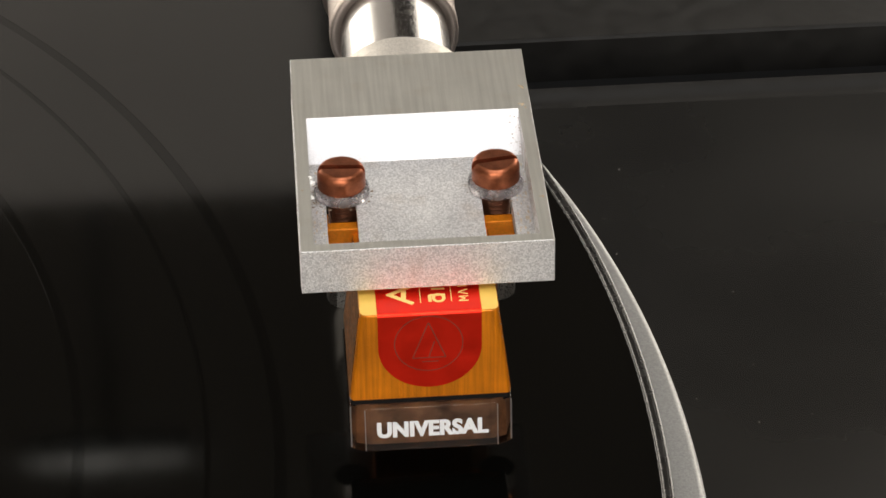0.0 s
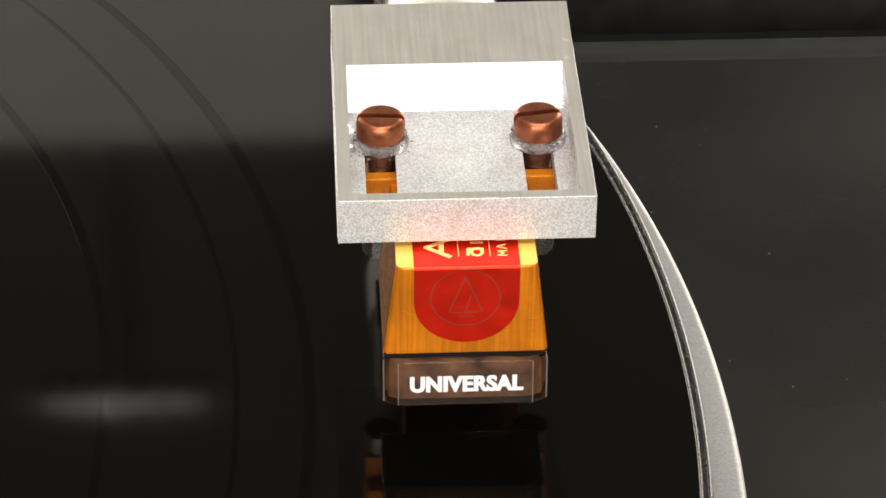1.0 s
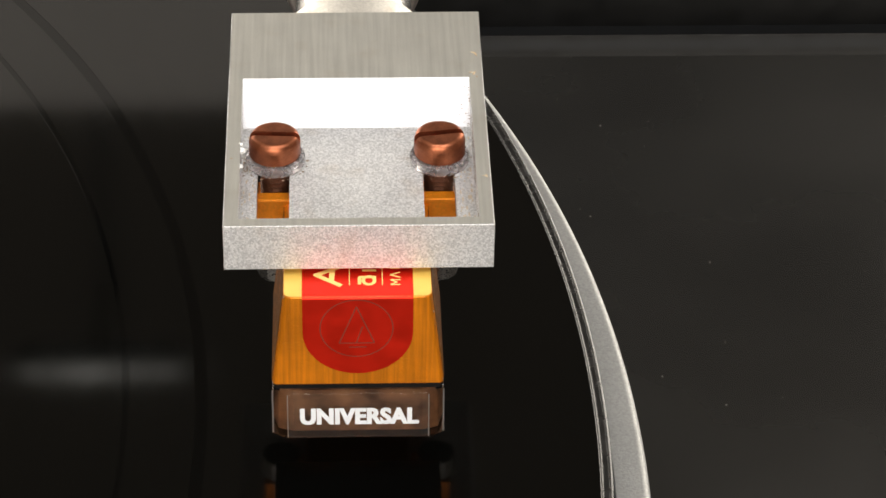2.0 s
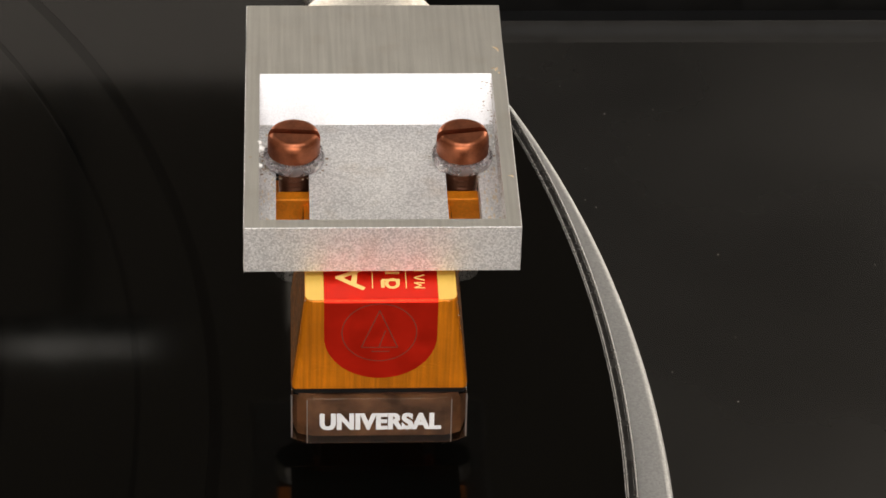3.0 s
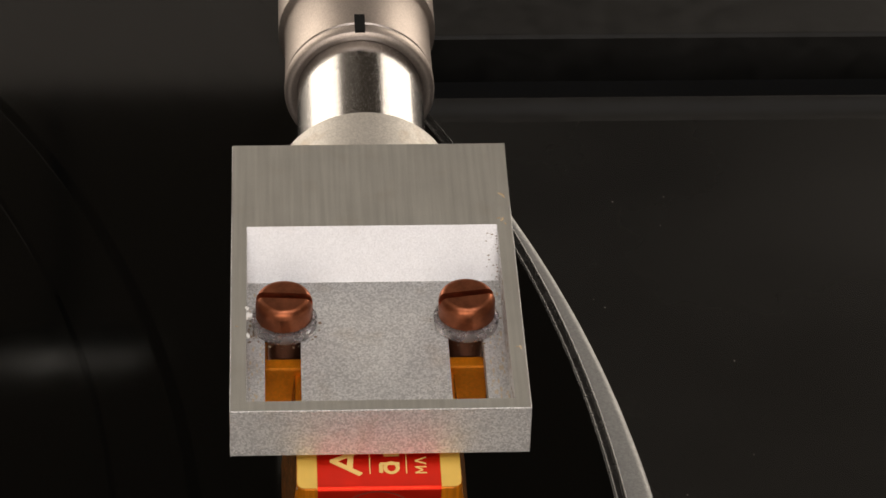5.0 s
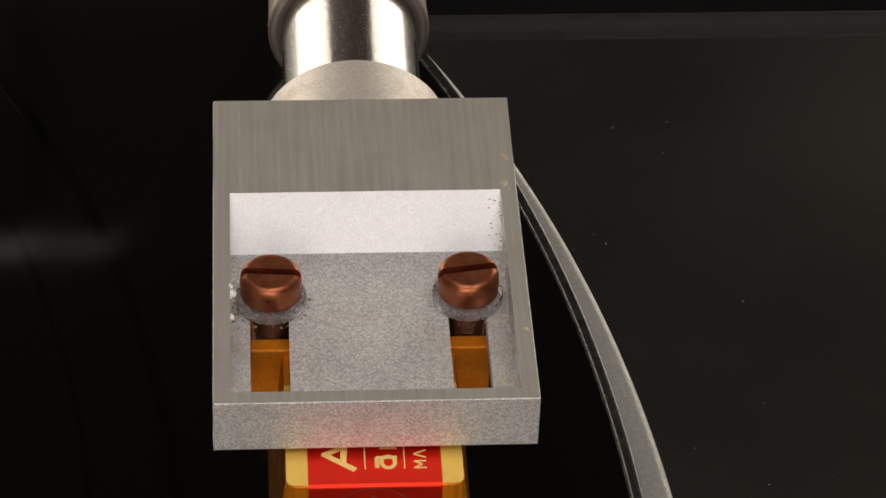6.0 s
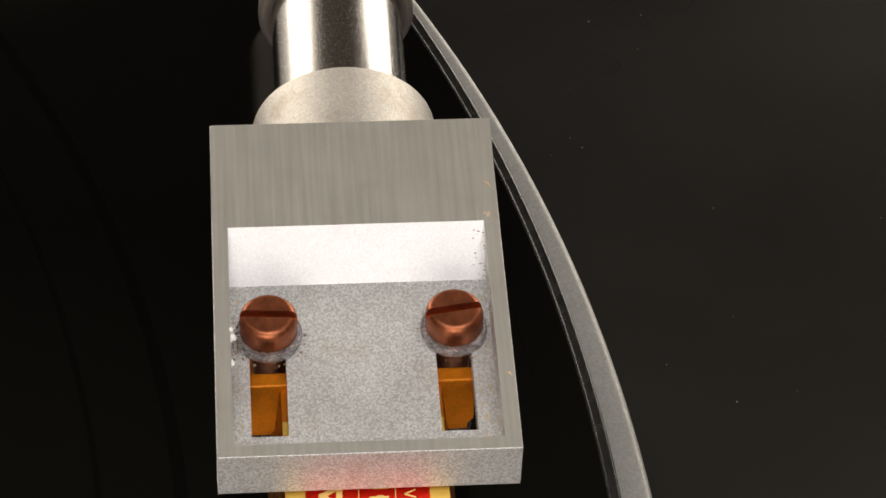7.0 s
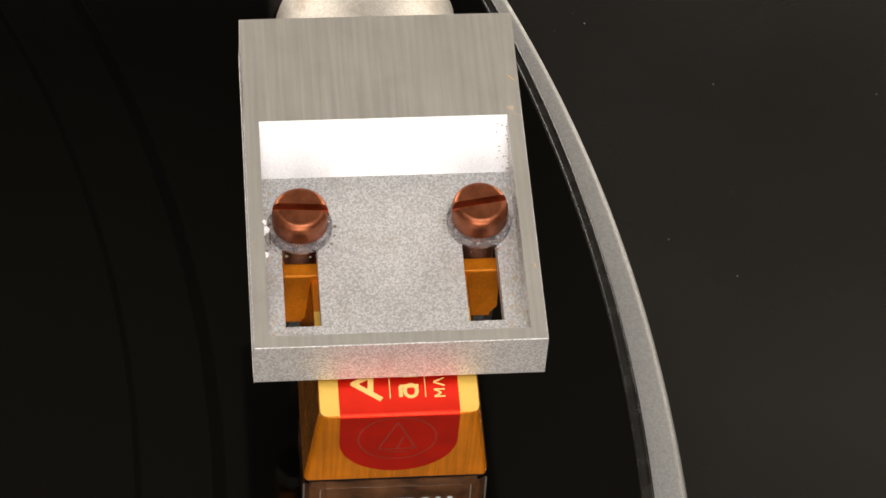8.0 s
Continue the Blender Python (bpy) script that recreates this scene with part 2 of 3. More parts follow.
NORTH = [(-1570, -590, -290, 990), (590, 1570, -290, 990)]
SOUTH = [(-1040, 640, 160, 1340)]
pierced("wall_north", Y1, Y1 + 100, NORTH, "plain dark painted wall with two windows")
pierced("wall_south", Y0 - 100, Y0, SOUTH, "plain dark painted wall with one window")
for k, h in enumerate(NORTH):
    window("window_%d" % (k + 1), *h, Y1 + 40, Y1 + 100)
window("window_3", *SOUTH[0], Y0 - 100, Y0 - 40)
lamp = thing("ceiling_lamp", "flat white ceiling lamp over the table", "lamp", (100, -550, Z1))
for q in ((-620, 620, -470, -452, -70, -0.5), (-620, 620, 452, 470, -70, -0.5), (-620, -602, -451, 451, -70, -0.5), (602, 620, -451, 451, -70, -0.5)):
    part("frame_bar", box(*q, 2), FRAME, lamp)

# ---- turntable: plinth, platter, record ----
CX, CY = -131.5, 3.5            # spindle
PZ = -32.1                      # top of the plinth
plinth = thing("plinth", "satin black turntable plinth with a raised rear edge", "turntable", (0, 0, PZ))
part("deck", box(-330, 130, -190, 108.48, -60, 0, 0.02), PLINTH, plinth)


def ease(a, b, y):
    k = min(1.0, max(0.0, (y - a) / (b - a)))
    return k * k * (3 - 2 * k)


def rear_run(y0, y1, step, height):
    """A strip across the plinth whose height follows y, with a closed underside."""
    bm = bmesh.new()
    count = int(round((y1 - y0) / step))
    run = [(y0, -60)] + [(y0 + step * k, height(y0 + step * k)) for k in range(count + 1)] + [(y1, -60)]
    ends = [[bm.verts.new((x * MM, y * MM, z * MM)) for y, z in run] for x in (-330, 130)]
    for k in range(len(run)):
        j = (k + 1) % len(run)
        bm.faces.new((ends[0][k], ends[0][j], ends[1][j], ends[1][k]))
    for e in ends:
        bm.faces.new(e)
    return bm


part("rear_lip", rear_run(108.5, 114, 0.1, lambda y: 0.8 * ease(109.0, 111.9, y) - 3.0 * ease(111.6, 114.2, y)), LIP, plinth, "rounded lip that catches the light", True)
part("rear_channel", box(-330, 130, 114.02, 123.8, -60, -5.5), RECESS_SHADE, plinth, "recessed channel, its shade put into a near-black colour")
part("rear_rail", rear_run(123.82, 190, 0.2, lambda y: 0.4 - 0.25 * (1 - ease(123.82, 124.4, y))), LIP, plinth, "", True)
table = thing("table", "dark wooden table under the turntable", "table", (0, 0, PZ - 60))
part("tabletop", box(-600, 600, -450, 450, -35, 0, 3), WOOD, table)
for x in (-540, 540):
    for y in (-390, 390):
        part("leg", box(x - 30, x + 30, y - 30, y + 30, -800 - PZ + 60, -35.1, 2), WOOD, table)

platter = thing("platter", "grey metal turntable platter under the record", "platter", (CX, CY, 0))
part("mat", lathe([(0, -1.55), (149.2, -1.55), (149.8, -2.0), (149.8, -5.9), (151.72, -5.9)], 360), BLACK_PLASTIC, platter, "black mat under the record")
part("rim", lathe([(151.75, -6.0), (151.8, -5.1), (151.9, -5.0), (154.0, -5.0), (154.25, -5.03), (154.45, -5.14), (154.6, -5.32), (154.7, -5.6), (154.74, -6.0), (154.74, -26), (152.5, -26)], 720), RIM, platter, "grey metal rim with a bright outer edge", True)

record = thing("record", "glossy black vinyl record lying on the platter", "record", (CX, CY, 0))
for r0, r1 in ((52.4, 101.7), (102.6, 112.7), (113.2, 118.5), (119.5, 146.8)):
    part("grooved_face", lathe([(r0, -0.004), (r0 + 0.03, 0), (r1 - 0.03, 0), (r1, -0.004)], 720), VINYL, record, "band of fine grooves")
for r0, r1 in ((0, 52.4), (101.7, 102.6), (112.7, 113.2), (118.5, 119.5)):
    part("smooth_gap", lathe([(r0, -0.004), (r1, -0.004)], 720), VINYL_PLAIN, record, "smooth gap between the grooves")
part("lead_in", lathe([(146.8, -0.004), (149.4, 0.005), (150.22, 0.03)], 720), VINYL, record, "smooth lead-in band")
part("edge_bead", lathe([(150.22, 0.03), (150.28, 0.1), (150.36, 0.14), (150.44, 0.1), (150.5, 0.02), (150.86, 0.02), (150.93, 0.1), (151.03, 0.14), (151.13, 0.11), (151.2, 0.03), (151.25, -0.15), (151.27, -0.5), (151.22, -0.9), (151.0, -1.35), (150.5, -1.52), (0, -1.54)], 720), EDGE, record, "worn shiny outer edge", True)

# ---- headshell ----
ST = 22.4                       # top of the headshell above the record
W, L, H = 10.04, 29.85, 3.95
A, B0, B1, C = 8.95, 16.79, 20.02, 2.57


def shell_body():
    """A tray cut into a block: rim, sunk floor with two slots, slanted rear face."""
    xs = [-W, -A, -7.72, -5.23, 5.02, 7.47, A, W]
    ys = [0.0, 1.0, 3.59, 14.0, B0, B1, L]
    bm = bmesh.new()
    seen = {}

    def v(x, y, z):
        key = (round(x, 3), round(y, 3), round(z, 3))
        if key not in seen:
            seen[key] = bm.verts.new([c * MM for c in key])
        return seen[key]

    def kind(i, j):
        if not (0 <= i < len(xs) - 1 and 0 <= j < len(ys) - 1):
            return "out"
        if i in (0, 6) or j in (0, 5):
            return "rim"
        if j == 4:
            return "slope"
        return "hole" if i in (2, 4) and j == 2 else "floor"

    def tops(i, j, at):
        k = kind(i, j)
        if k in ("out", "hole"):
            return (-H, -H)
        if k == "rim":
            return (0, 0)
        if k == "floor":
            return (-C, -C)
        return {"S": (-C, -C), "N": (0, 0), "W": (-C, 0), "E": (-C, 0)}[at]

    for i in range(len(xs) - 1):
        for j in range(len(ys) - 1):
            k = kind(i, j)
            if k == "hole":
                continue
            x0, x1, y0, y1 = xs[i], xs[i + 1], ys[j], ys[j + 1]
            z0, z1 = (tops(i, j, "S")[0], tops(i, j, "N")[0])
            bm.faces.new((v(x0, y0, z0), v(x1, y0, z0), v(x1, y1, z1), v(x0, y1, z1)))
            bm.faces.new((v(x0, y0, -H), v(x0, y1, -H), v(x1, y1, -H), v(x1, y0, -H)))
            for di, dj, at, other, p, q in ((-1, 0, "W", "E", (x0, y0), (x0, y1)), (1, 0, "E", "W", (x1, y0), (x1, y1)),
                                            (0, -1, "S", "N", (x0, y0), (x1, y0)), (0, 1, "N", "S", (x0, y1), (x1, y1))):
                mine, theirs = tops(i, j, at), tops(i + di, j + dj, other)
                if mine[0] > theirs[0] or mine[1] > theirs[1]:
                    ring = []
                    for c, z in ((p, theirs[0]), (q, theirs[1]), (q, mine[1]), (p, mine[0])):
                        w = v(*c, z)
                        if w not in ring:
                            ring.append(w)
                    if len(ring) > 2:
                        bm.faces.new(ring)
    bmesh.ops.dissolve_limit(bm, angle_limit=radians(1), verts=bm.verts, edges=bm.edges)
    outer = lambda q: abs(abs(q.x) - W * MM) < 1e-7 or abs(q.y) < 1e-7
    rim = [e for e in bm.edges if outer(e.verts[0].co) and outer(e.verts[1].co) and e.calc_face_angle(0) > 0.5]
    bmesh.ops.bevel(bm, geom=rim, offset=0.06 * MM, segments=2, affect="EDGES", profile=0.5, clamp_overlap=True)
    for f in bm.faces:
        f.material_index = 2 if 0.3 < f.normal.z < 0.9 and f.normal.y < -0.3 and f.calc_center_median().y > 10 * MM else 1 if f.normal.z > 0.98 and f.calc_center_median().z > -0.1 * MM else 0
    return bm


headshell = thing("headshell", "silver blasted aluminium headshell with a sunk slotted tray", "headshell", (0, 0, ST))
shell = part("body", shell_body(), BLASTED, headshell)
shell.data.materials.append(BRUSHED)
shell.data.materials.append(MILLED)
AX = -10.2                      # axis of the plug, below the top
part("rear_block", box(-6.4, 6.4, 22.5, L - 0.1, -16, -H - 0.004, 0.4), BLASTED, headshell)
part("flange", lathe([(0, L), (6.5, L), (6.98, L + 0.5), (6.98, 38.3), (6.9, 38.6), (6.6, 38.75), (0, 38.75)], 96, "y", at=(0, 0, AX)), FLANGE, headshell, "matt round flange", True)
part("plug", lathe([(0, 38.5), (5.1, 38.5), (5.1, 55), (0, 55)], 96, "y", at=(0, 0, AX)), CHROME, headshell, "polished plug tube", True)

# ---- tonearm ----
arm = thing("tonearm", "satin metal tonearm end with a slotted locking collar", "tonearm", (0, -0.9, ST + AX))
part("front_ring", lathe([(5.12, 52.0), (5.5, 51.75), (5.8, 51.75), (6.02, 51.9), (6.12, 52.2), (6.12, 52.8), (5.98, 53.0), (5.15, 53.0)], 96, "y"), COLLAR, arm, "bright rounded front ring", True)
part("collar", lathe([(5.15, 53.02), (5.9, 53.02), (6.05, 53.2), (6.05, 60), (6.15, 60.2), (6.55, 60.6), (6.55, 72), (5.15, 72)], 96, "y"), COLLAR, arm, "", True)
part("arm_tube", lathe([(4.6, 60), (4.6, 95), (0, 95)], 64, "y"), CHROME, arm, "", True)
# nothing is cut here: a near-black block gives the slot's shade
part("notch", box(-0.42, 0.42, 51.85, 54.2, 5.4, 6.17), RECESS_SHADE, arm, "slot shown by a near-black block for its shade")

# ---- cartridge ----
cart = thing("cartridge", "gold phono cartridge with a red label under the headshell", "cartridge", (-0.14, 0, ST))


def hull(points):
    bm = bmesh.new()
    vs = [bm.verts.new([c * MM for c in p]) for p in points]
    bmesh.ops.convex_hull(bm, input=vs)
    bmesh.ops.dissolve_limit(bm, angle_limit=radians(1), verts=bm.verts, edges=bm.edges)
    return bm


CT = -4.5                       # top of the cartridge
FY, GY, GZ = -2.74, -2.12, -13.27   # front edge at the top, and at the foot
body = hull([(s * x, y, z) for s in (-1, 1) for x, y, z in (
    (4.95, FY, CT), (5.3, FY + 0.12, CT), (5.5, FY + 0.5, CT), (5.5, 9.5, CT), (6.3, GY, GZ), (6.5, GY + 0.3, GZ), (6.5, 9.5, GZ))])
part("body", soften(body, 0.14), GOLD, cart)
part("rear_body", box(-4.2, 4.2, 9.55, 17, -13.2, CT - 0.3, 0.2), GOLD, cart)
for s in (-1, 1):
    ear = hull([(s * x, y, z) for x, y, z in ((4.3, 9.0, -3.99), (7.85, 9.0, -3.99), (7.85, 10.3, -4.15), (4.3, 10.3, -4.15), (4.3, 8.7, -8.7), (7.3, 8.7, -8.7), (7.85, 8.75, -8.0), (7.85, 10.3, -8.7), (4.3, 10.3, -8.7))])
    part("mounting_ear", soften(ear, 0.12), GOLD_CLEAN, cart)
    part("screw_boss", box(min(s * 4.5, s * 7.6), max(s * 4.5, s * 7.6), 10.32, 14.2, -11.1, -5.9, 0.15), GOLD_CLEAN, cart)
    # a thin darker sheet over each side imitates its shade
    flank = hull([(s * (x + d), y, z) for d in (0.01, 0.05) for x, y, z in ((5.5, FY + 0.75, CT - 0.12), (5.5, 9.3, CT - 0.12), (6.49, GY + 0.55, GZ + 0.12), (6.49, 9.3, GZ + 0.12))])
    part("flank", flank, SHADED_FLANK, cart, "thin mottled flank sheet, gold darkened for the side's shade")


def sheet(outline, place, thick=0.03):
    """A thin film: the outline's (u, v) put into space by place, with a little thickness."""
    bm = bmesh.new()
    low = [bm.verts.new(place(u, v, 0.006)) for u, v in outline]
    top = [bm.verts.new(place(u, v, 0.006 + thick)) for u, v in outline]
    bm.faces.new(low[::-1])
    bm.faces.new(top)
    k = len(outline)
    for i in range(k):
        bm.faces.new((low[i], low[(i + 1) % k], top[(i + 1) % k], top[i]))
    return bm


lean = math.atan2(GY - FY, CT - GZ)         # the front face leans in towards its foot


def on_front(u, v, lift):
    """u across, v downwards from the fold, on the front face."""
    return Vector((u, FY + v * math.sin(lean) - lift * math.cos(lean), CT - v * math.cos(lean) - lift * math.sin(lean))) * MM


def on_top(u, v, lift):
    """u across, v backwards from the fold, on the top face."""
    return Vector((u, FY + v, CT + lift)) * MM


LW = 4.12
# pale sheets beside the label stand in for the body's brightly lit top
for s in (-1, 1):
    tab = [(s * x, v) for x, v in ((LW + 0.03, 0.05), (5.0, 0.05), (5.25, 0.13), (5.42, 0.32), (5.47, 0.6), (5.47, 9), (LW + 0.03, 9))]
    part("lit_tab", sheet(tab[::s], on_top, 0.02), LIT_GOLD, cart, "pale gold sheet for the body's lit top beside the label")
label = part("label", sheet([(-LW, 0.22), (LW, 0.22), (LW, 9), (-LW, 9)], on_top), RED, cart, "red film label folded over the front edge")
bm = bmesh.new()
rows = []
for a in range(0, 91, 10):
    y = FY + 0.24 - 0.28 * math.sin(radians(a))
    z = CT + 0.036 - 0.28 * (1 - math.cos(radians(a)))
    rows.append([bm.verts.new((x * MM, y * MM, z * MM)) for x in (-LW, LW)])
for p, q in zip(rows, rows[1:]):
    bm.faces.new((p[0], p[1], q[1], q[0]))
part("label_fold", bm, RED, label, "", True)
front = [(-LW, 0.24), (LW, 0.24)] + [(LW * math.cos(radians(a)), 3.5 + LW * math.sin(radians(a))) for a in range(0, 181, 6)]
part("label_flap", sheet(front, on_front), RED, label)


def ring_film(cx, cy, rx, ry, width, place, steps=48):
    bm = bmesh.new()
    loops = [[bm.verts.new(place(cx + (rx + d) * math.cos(2 * math.pi * i / steps), cy + (ry + d) * math.sin(2 * math.pi * i / steps), 0.042)) for i in range(steps)]
             for d in (-width / 2, width / 2)]
    for i in range(steps):
        bm.faces.new((loops[0][i], loops[0][(i + 1) % steps], loops[1][(i + 1) % steps], loops[1][i]))
    return bm


tally = itertools.count(1)


def stroke(pairs, width, place):
    """Straight strokes of one width."""
    bm = bmesh.new()
    lift = 0.042 + 0.0015 * (next(tally) % 8)
    for (a, b), (c, d) in pairs:
        n = Vector((d - b, a - c)).normalized() * width / 2
        bm.faces.new([bm.verts.new(place(u, v, lift)) for u, v in ((a - n.x, b - n.y), (c - n.x, d - n.y), (c + n.x, d + n.y), (a + n.x, b + n.y))])
    return bm


part("emblem_ring", ring_film(-0.1, 3.1, 2.72, 2.8, 0.09, on_front), RED_EMBOSSED, label, "faint embossed ring")
for s in [((-0.1, 0.95), (-1.4, 4.55)), ((-0.1, 0.95), (1.25, 4.55)), ((-1.4, 4.55), (1.25, 4.55)), ((0.35, 2.9), (-0.1, 4.5)), ((-0.65, 4.95), (0.65, 4.95))]:
    part("emblem_stroke", stroke([s], 0.1, on_front), RED_EMBOSSED, label, "faint embossed line")
for s in [((-3.2, 2.75), (-1.2, 1.3)), ((-3.2, 2.6), (-1.2, 3.7)), ((-1.95, 1.9), (-1.85, 3.3))]:
    part("yellow_bar", stroke([s], 0.4, on_top), YELLOW_INK, label, "yellow print")
part("yellow_ring", ring_film(0.85, 1.95, 0.42, 0.5, 0.27, on_top, 24), YELLOW_INK, label, "yellow print")
for s in [((0.15, 1.45), (0.15, 2.35)), ((0.1, 2.35), (1.4, 2.35)), ((0.35, 3.2), (1.4, 3.2)), ((0.35, 4.1), (1.4, 4.1))]:
    part("yellow_bar", stroke([s], 0.27, on_top), YELLOW_INK, label, "yellow print")
for s in [((2.45, 1.4), (3.2, 1.4)), ((2.45, 1.4), (2.95, 1.7)), ((2.95, 1.7), (2.45, 2.0)), ((2.45, 2.0), (3.2, 2.0)), ((2.45, 2.6), (3.2, 2.3)), ((2.45, 2.6), (3.2, 2.95)), ((2.45, 3.4), (3.2, 3.4))]:
    part("yellow_bar", stroke([s], 0.13, on_top), YELLOW_INK, label, "yellow print")
for s in [((-0.6, 1.35), (-0.6, 5)), ((1.85, 1.35), (1.85, 5))]:
    part("thin_rule", stroke([s], 0.07, on_top), YELLOW_INK, label, "thin yellow rules")

part("seam", hull([(s * x, y, z) for s in (-1, 1) for x, y, z in ((6.2, GY + 0.3, GZ - 0.02), (6.4, GY + 0.6, GZ - 0.02), (6.4, 9, GZ - 0.02), (6.2, GY + 0.3, GZ - 0.58), (6.4, GY + 0.6, GZ - 0.58), (6.4, 9, GZ - 0.58))]), BLACK_PLASTIC, cart, "black seam under the gold body")
GT, UY, UZ = GZ - 0.6, -2.75, -17.95       # guard: top, front foot
guard = part("stylus_guard", soften(hull([(s * x, y, z) for s in (-1, 1) for x, y, z in (
    (5.35, GY - 0.35, GT), (6.5, GY + 0.3, GT), (6.5, 5, GT), (5.35, UY, UZ), (6.6, UY + 0.65, UZ), (6.6, 5, UZ))]), 0.05), GUARD, cart, "smoky clear plastic stylus guard")
part("stylus_holder", soften(hull([(s * x, y, z) for s in (-1, 1) for x, y, z in (
    (4.9, GY + 0.35, GT - 0.35), (5.9, GY + 0.75, GT - 0.35), (5.9, 4.5, GT - 0.35), (4.9, UY + 0.7, UZ + 0.3), (6.0, UY + 1.1, UZ + 0.3), (6.0, 4.5, UZ + 0.3))]), 0.1), AMBER, guard, "amber brown stylus holder inside the guard")


# thin strips imitate light caught along the guard's upright edges
for s in (-1, 1):
    for x, back, w in ((5.36, 0.0, 0.04), (6.5, 0.64, 0.06)):
        glint = hull([(s * x + d, y + back - e, z) for d in (-w, w) for e in (0.0, 0.05) for y, z in ((GY - 0.36, GT - 0.12), (UY - 0.01, UZ + 0.12))])
        part("edge_glint", glint, EDGE_GLINT, guard, "pale strip for the light caught on the guard's upright edge")


def lettering(name, text, width, m, mat, parent, depth=0.015):
    cu = bpy.data.curves.new(name, "FONT")
    cu.body, cu.size, cu.extrude, cu.align_x, cu.align_y = text, 1.0, 0.0, "CENTER", "CENTER"
    cu.offset, cu.space_character = 0.04, 1.04
    tmp = bpy.data.objects.new(name, cu)
    me = bpy.data.meshes.new_from_object(tmp)
    bpy.data.objects.remove(tmp)
    bm = bmesh.new()
    for dx, dz in ((-0.018, 0.0), (0.0, 0.004), (0.018, 0.008)):      # three passes of ink make the strokes bold
        me.transform(Matrix.Translation((dx, 0, dz)))
        bm.from_mesh(me)
        me.transform(Matrix.Translation((-dx, 0, -dz)))
    bm.to_mesh(me)
    bm.free()
    xs = [v.co.x for v in me.vertices]
    k = width * MM / (max(xs) - min(xs))
    me.transform(Matrix.Diagonal((k, k * 1.14, k, 1)))
    me.materials.append(mat)
    ob = new(name, me)
    ob.parent = parent
    ob.matrix_basis = m
    return ob


slope = math.degrees(math.atan2(GY - 0.35 - UY, GT - UZ))
mid = 0.53
lettering("lettering", "UNIVERSAL", 9.05, pose(0.05 * MM, (GY - 0.35 + (UY - GY + 0.35) * mid) * MM - 0.00002, (GT + (UZ - GT) * mid) * MM, 90 - slope, 0, 0), WHITE_INK, guard)

# ---- screws, washers, nuts ----
SX, SY = 6.35, 12.03


def cheese_head(r, z0, z1, half, depth):
    """A round head with a sawn slot along x: a low disc and two rounded halves on it."""
    floor = z1 - depth
    bm = lathe([(0, z0), (r - 0.1, z0), (r, z0 + 0.1), (r, floor), (0, floor)], 44)
    for side in (-1, 1):
        rings = []
        for inset, z in ((0, floor), (0.03, z1 - 0.45), (0.1, z1 - 0.26), (0.21, z1 - 0.11), (0.35, z1 - 0.03), (0.5, z1), (0.53, z1)):
            rr, h = r - inset, half + min(inset, 0.05)
            a0 = math.asin(h / rr)
            pts = [(rr * math.cos(a0 + (math.pi - 2 * a0) * k / 24), rr * math.sin(a0 + (math.pi - 2 * a0) * k / 24)) for k in range(25)]
            rings.append([bm.verts.new((x * MM, side * y * MM, z * MM)) for x, y in pts])
        for p, q in zip(rings, rings[1:]):
            for k in range(25):
                m = (k + 1) % 25
                bm.faces.new((p[k], p[m], q[m], q[k]))
        bm.faces.new(rings[-1])
    return bm


def screw(x, turn, label):
    s = thing("screw", label, "screw", (x, SY, ST), group="cartridge screws")
    r, z0, z1 = 1.98, -1.72, 0.12
    part("head", cheese_head(r, z0, z1, 0.24, 0.7), COPPER, s, "", True)
    shank = [(0, z0)]
    z = z0
    while z > -12.9:
        shank += [(1.2, z), (0.95, z - 0.2)]
        z -= 0.4
    part("shank", lathe(shank + [(0, z)], 24), SHADED_COPPER, s, "threaded shank, copper darkened for the washer's shadow", True)
    s.rotation_euler[2] = radians(turn)
    w = thing("washer", "milky translucent nylon washer under the screw", "washer", (x, SY, ST - C), group="screw washers")
    part("ring", lathe([(1.3, 0.004), (2.15, 0.004), (2.25, 0.12), (2.3, 0.6), (2.2, 0.82), (1.3, 0.85), (1.3, 0.004)], 40), WASHER, w, "", True)
    nut = thing("nut", "small bright steel nut on the screw end", "nut", (x, SY, ST), group="screw nuts")
    part("ring", soften(prism([(1.6 * math.cos(radians(a)), 1.6 * math.sin(radians(a))) for a in range(0, 360, 30)], -12.9, -11.12), 0.12), STEEL, nut)


screw(-SX, -4, "slotted copper screw clamping the cartridge")
screw(SX, 9, "slotted copper screw clamping the cartridge, slot turned aslant")

# ---- small marks ----
random.seed(5)


def crumb(bm, x, y, z, r):
    """A small uneven lump."""
    bmesh.ops.create_icosphere(bm, subdivisions=1, radius=r * MM, matrix=Matrix.Translation((x * MM, y * MM, z * MM)) @ Matrix.Diagonal((random.uniform(0.6, 1.4), random.uniform(0.6, 1.4), random.uniform(0.5, 0.9), 1)))


bm = bmesh.new()
for x, y, z, r in ((0.0, 10.9, -0.12, 0.22), (0.06, 10.4, -0.3, 0.3), (0.0, 9.95, -0.15, 0.2), (0.03, 8.1, -0.2, 0.24), (0.02, 8.6, -0.6, 0.08), (0.0, 11.4, -0.3, 0.09)):
    crumb(bm, -A + x, y, z, r)
part("white_specks", bm, WHITE_PAINT, headshell, "white specks stuck to the tray wall")

bm = bmesh.new()
for _ in range(36):
    crumb(bm, random.uniform(15, 75), random.uniform(-60, 104), PZ + 0.02, random.uniform(0.03, 0.08))
tagged(part("dust", bm, DUST), "pale dust specks scattered on the black plinth", "dust", kind="stuff")

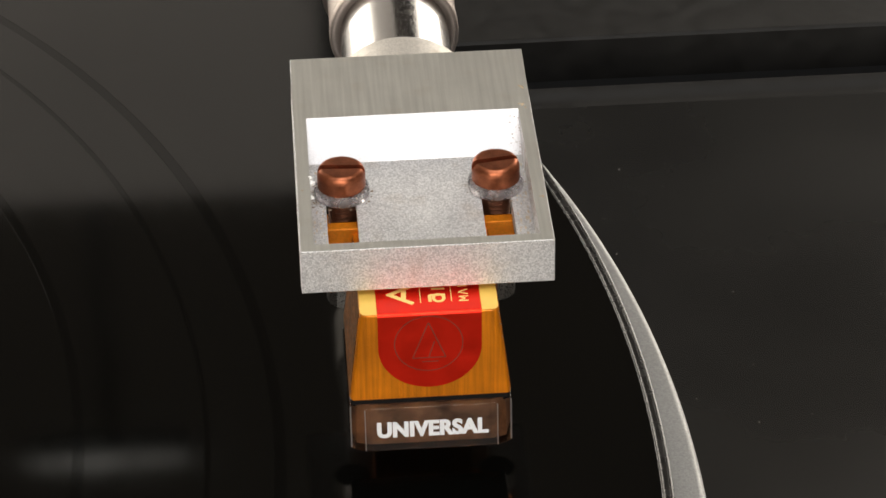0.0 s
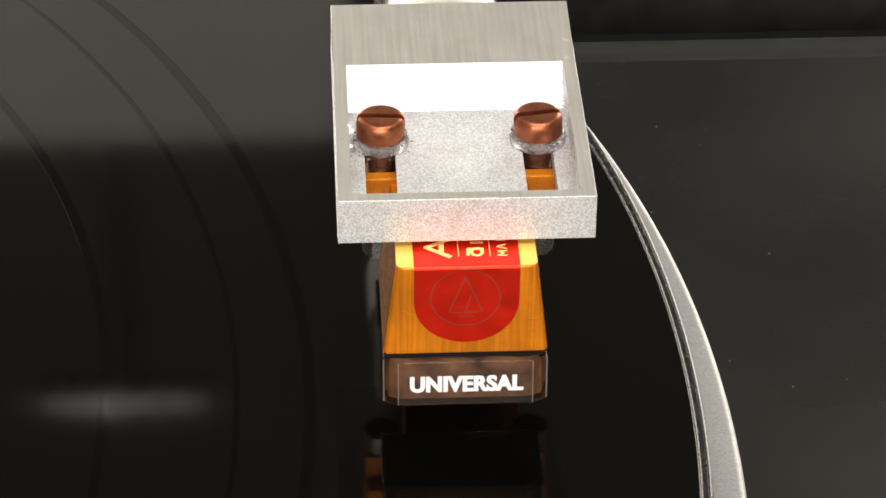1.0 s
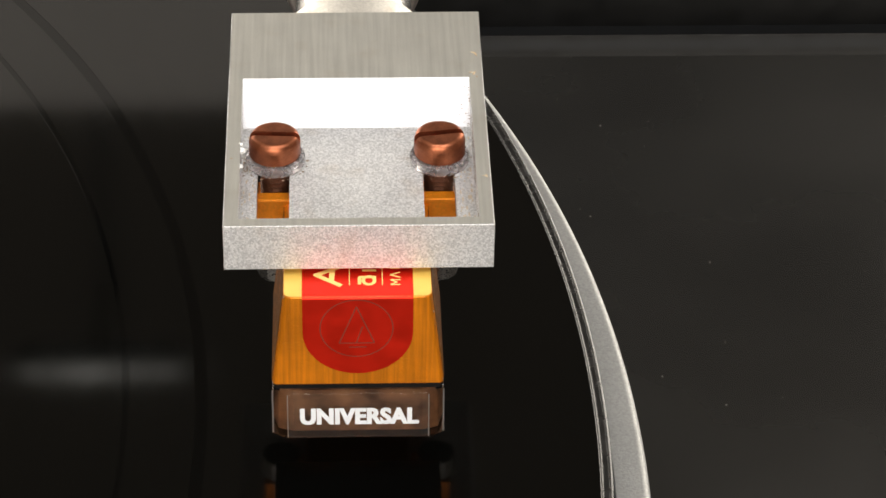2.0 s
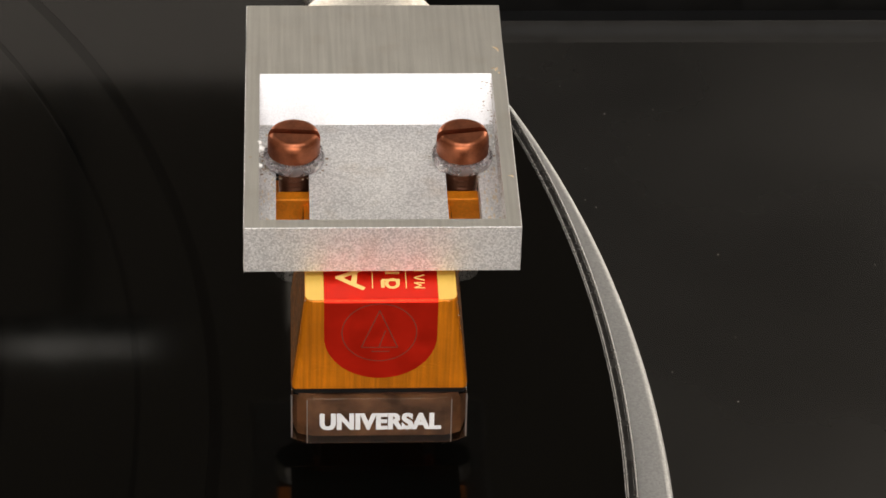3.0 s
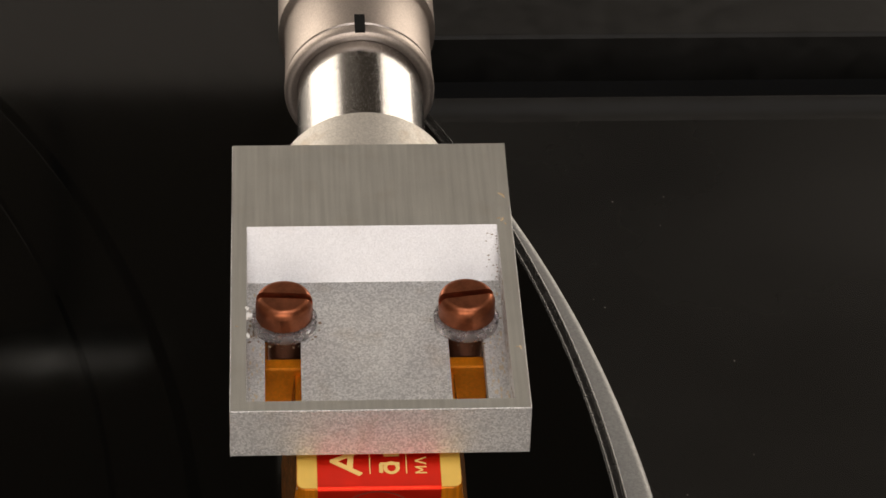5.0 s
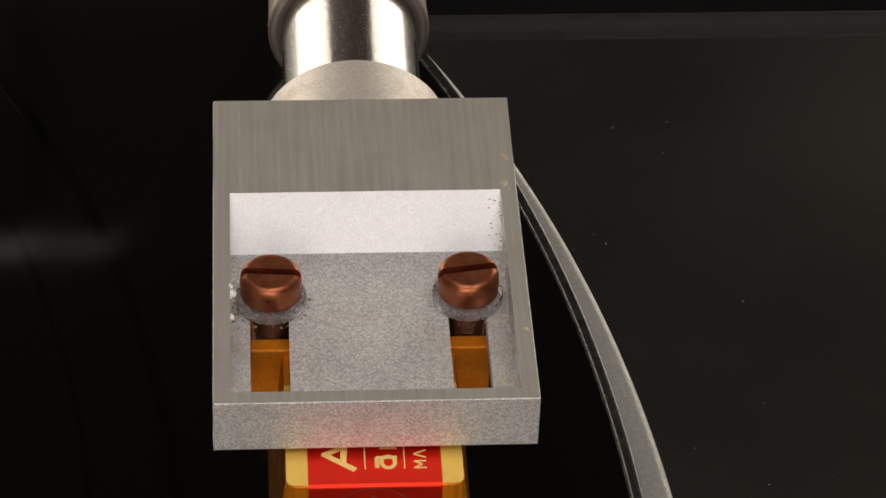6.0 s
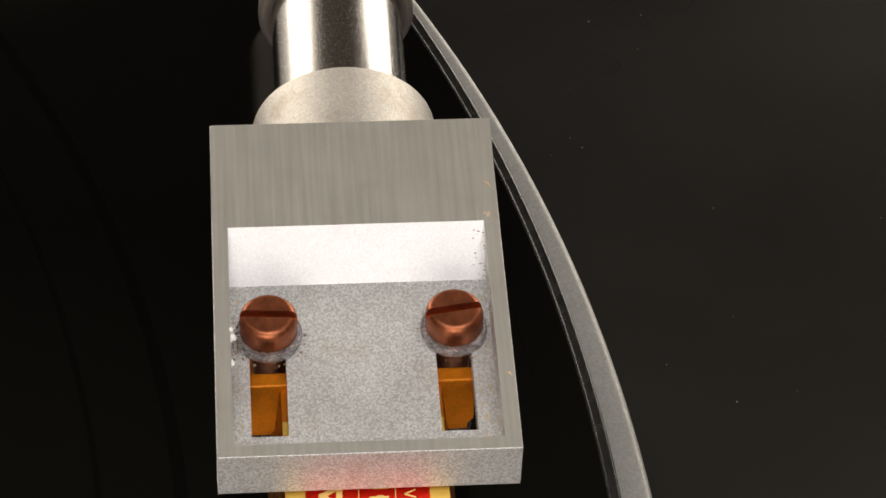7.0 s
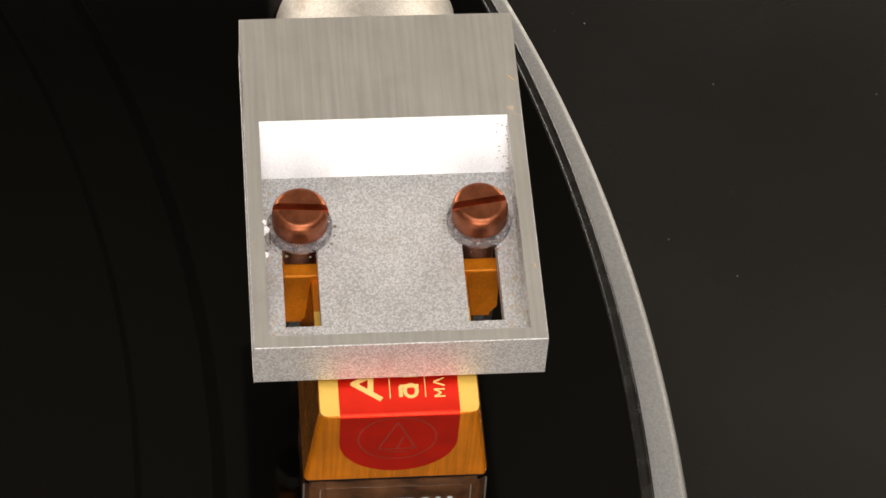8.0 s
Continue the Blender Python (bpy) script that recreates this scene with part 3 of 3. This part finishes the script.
# a grey board behind the record, and a small dim light bar above it; both show in the vinyl
tagged(part("backboard", box(-150, -2, 384, 396, PZ - 60, 220, 2), BOARD), "grey board standing behind the turntable", "board")
# an unseen black block, added so that the rear of the deck reflects dark
tagged(part("reflection_blocker", box(-1.5, 150, 384, 430, PZ - 60, 216, 2), BLACK_PLASTIC), "unseen black block added behind the turntable to darken the deck's reflection", "cabinet")
bar = thing("light_bar", "small dim light bar behind the turntable", "lamp", (-56, 366, 280))
part("housing", box(-19, 19, 0, 6, -3.4, 3.4, 0.6), BLACK_PLASTIC, bar)
part("post", box(-2, 2, 31, 35, PZ - 60 - 280, 1.5, 0.5), BLACK_PLASTIC, bar)
part("bracket", box(-2, 2, 6.1, 30.9, -1.5, 1.5, 0.3), BLACK_PLASTIC, bar)
part("diffuser", box(-18, 18, -1, -0.1, -2.8, 2.8, 0.3), GLOW, bar, "dim glowing diffuser")
part("bright_spot", box(-4.6, -2.8, -2, -1.1, -2.6, 2.6, 0.3), GLOW_SPOT, bar, "bright spot on the diffuser")

bm = bmesh.new()
for x, y, r in ((9.45, 23.6, 0.22), (9.6, 23.3, 0.15), (9.35, 20.6, 0.2), (9.1, 20.75, 0.14), (9.55, 20.1, 0.12), (9.7, 6.3, 0.16), (9.5, 6.35, 0.1), (-9.6, 8.9, 0.1)):
    bmesh.ops.create_icosphere(bm, subdivisions=1, radius=r * MM, matrix=Matrix.Translation((x * MM, y * MM, 0)) @ pose(0, 0, 0, 0, 0, random.uniform(0, 180)) @ Matrix.Diagonal((1.5, 0.6, 0.08, 1)))
tagged(part("tan_flecks", bm, FLECK, headshell, "small tan flecks of dried residue on the rim"), kind="stuff")

# brown grime in the corners of the tray and round the washers
bm = bmesh.new()
for _ in range(240):
    side = random.random()
    if side < 0.5:
        p = (A - 0.01, random.uniform(1.6, 16.4), -random.uniform(0.2, C - 0.05))
        s = (0.05, random.uniform(1.5, 6.0), random.uniform(0.4, 0.9))
    elif side < 0.58:
        p = (-A + random.uniform(0.02, 0.5), SY + random.uniform(-2.2, 1.6), -C + 0.004)
        s = (random.uniform(0.6, 1.6), random.uniform(0.8, 2.2), 0.05)
    elif side < 0.72:
        y = random.uniform(B0, B1 - 0.4)
        p = (A - random.uniform(0.02, 0.9) ** 1.5, y, -C + (y - B0) / (B1 - B0) * C + 0.004)
        s = (1.0, 0.5, 0.5)
    else:
        a = random.uniform(0, 6.28)
        p = (random.choice((-SX, SX)) + 2.5 * math.cos(a), SY + 2.5 * math.sin(a), -C + 0.004)
        s = (random.uniform(0.6, 1.6), random.uniform(0.6, 1.6), 0.05)
        if abs(p[0]) > A - 0.1:
            continue
    bmesh.ops.create_icosphere(bm, subdivisions=1, radius=random.uniform(0.03, 0.11) * MM, matrix=Matrix.Translation([q * MM for q in p]) @ Matrix.Diagonal((*s, 1)))
tagged(part("grime", bm, GRIME, headshell, "brown grime in the corners of the tray"), kind="stuff")

# tan staining along the foot of the tray's walls
bm = bmesh.new()
for _ in range(130):
    k = random.random()
    if k < 0.5:
        p, q = (random.uniform(7.75, 8.9), random.uniform(1.3, 15.5), -C + 0.004), (0.7, 2.4, 0.03)
    elif k < 0.75:
        p, q = (A - 0.006, random.uniform(1.3, 19.0), -random.uniform(0.1, 1.6)), (0.03, 3.0, 0.8)
    else:
        p, q = (-random.uniform(7.85, 8.9), random.uniform(1.3, 15.5), -C + 0.004), (0.6, 2.0, 0.03)
    bmesh.ops.create_icosphere(bm, subdivisions=1, radius=random.uniform(0.04, 0.14) * MM, matrix=Matrix.Translation([c * MM for c in p]) @ Matrix.Diagonal((*q, 1)))
tagged(part("tan_stains", bm, STAIN, headshell, "pale tan staining at the foot of the tray walls"), kind="stuff")

# dark worn flecks along the cartridge's front edges
bm = bmesh.new()
for _ in range(110):
    s, k = random.choice((-1, 1)), random.random()
    crumb(bm, s * (5.44 + k * 1.0 + random.uniform(-0.06, 0.03)), FY + 0.34 + k * (GY - FY - 0.1) + random.uniform(0, 0.25), CT - 0.1 + k * (GZ - CT), random.uniform(0.03, 0.075))
tagged(part("worn_flecks", bm, GRIME, cart, "dark worn flecks along the edges"), kind="stuff")
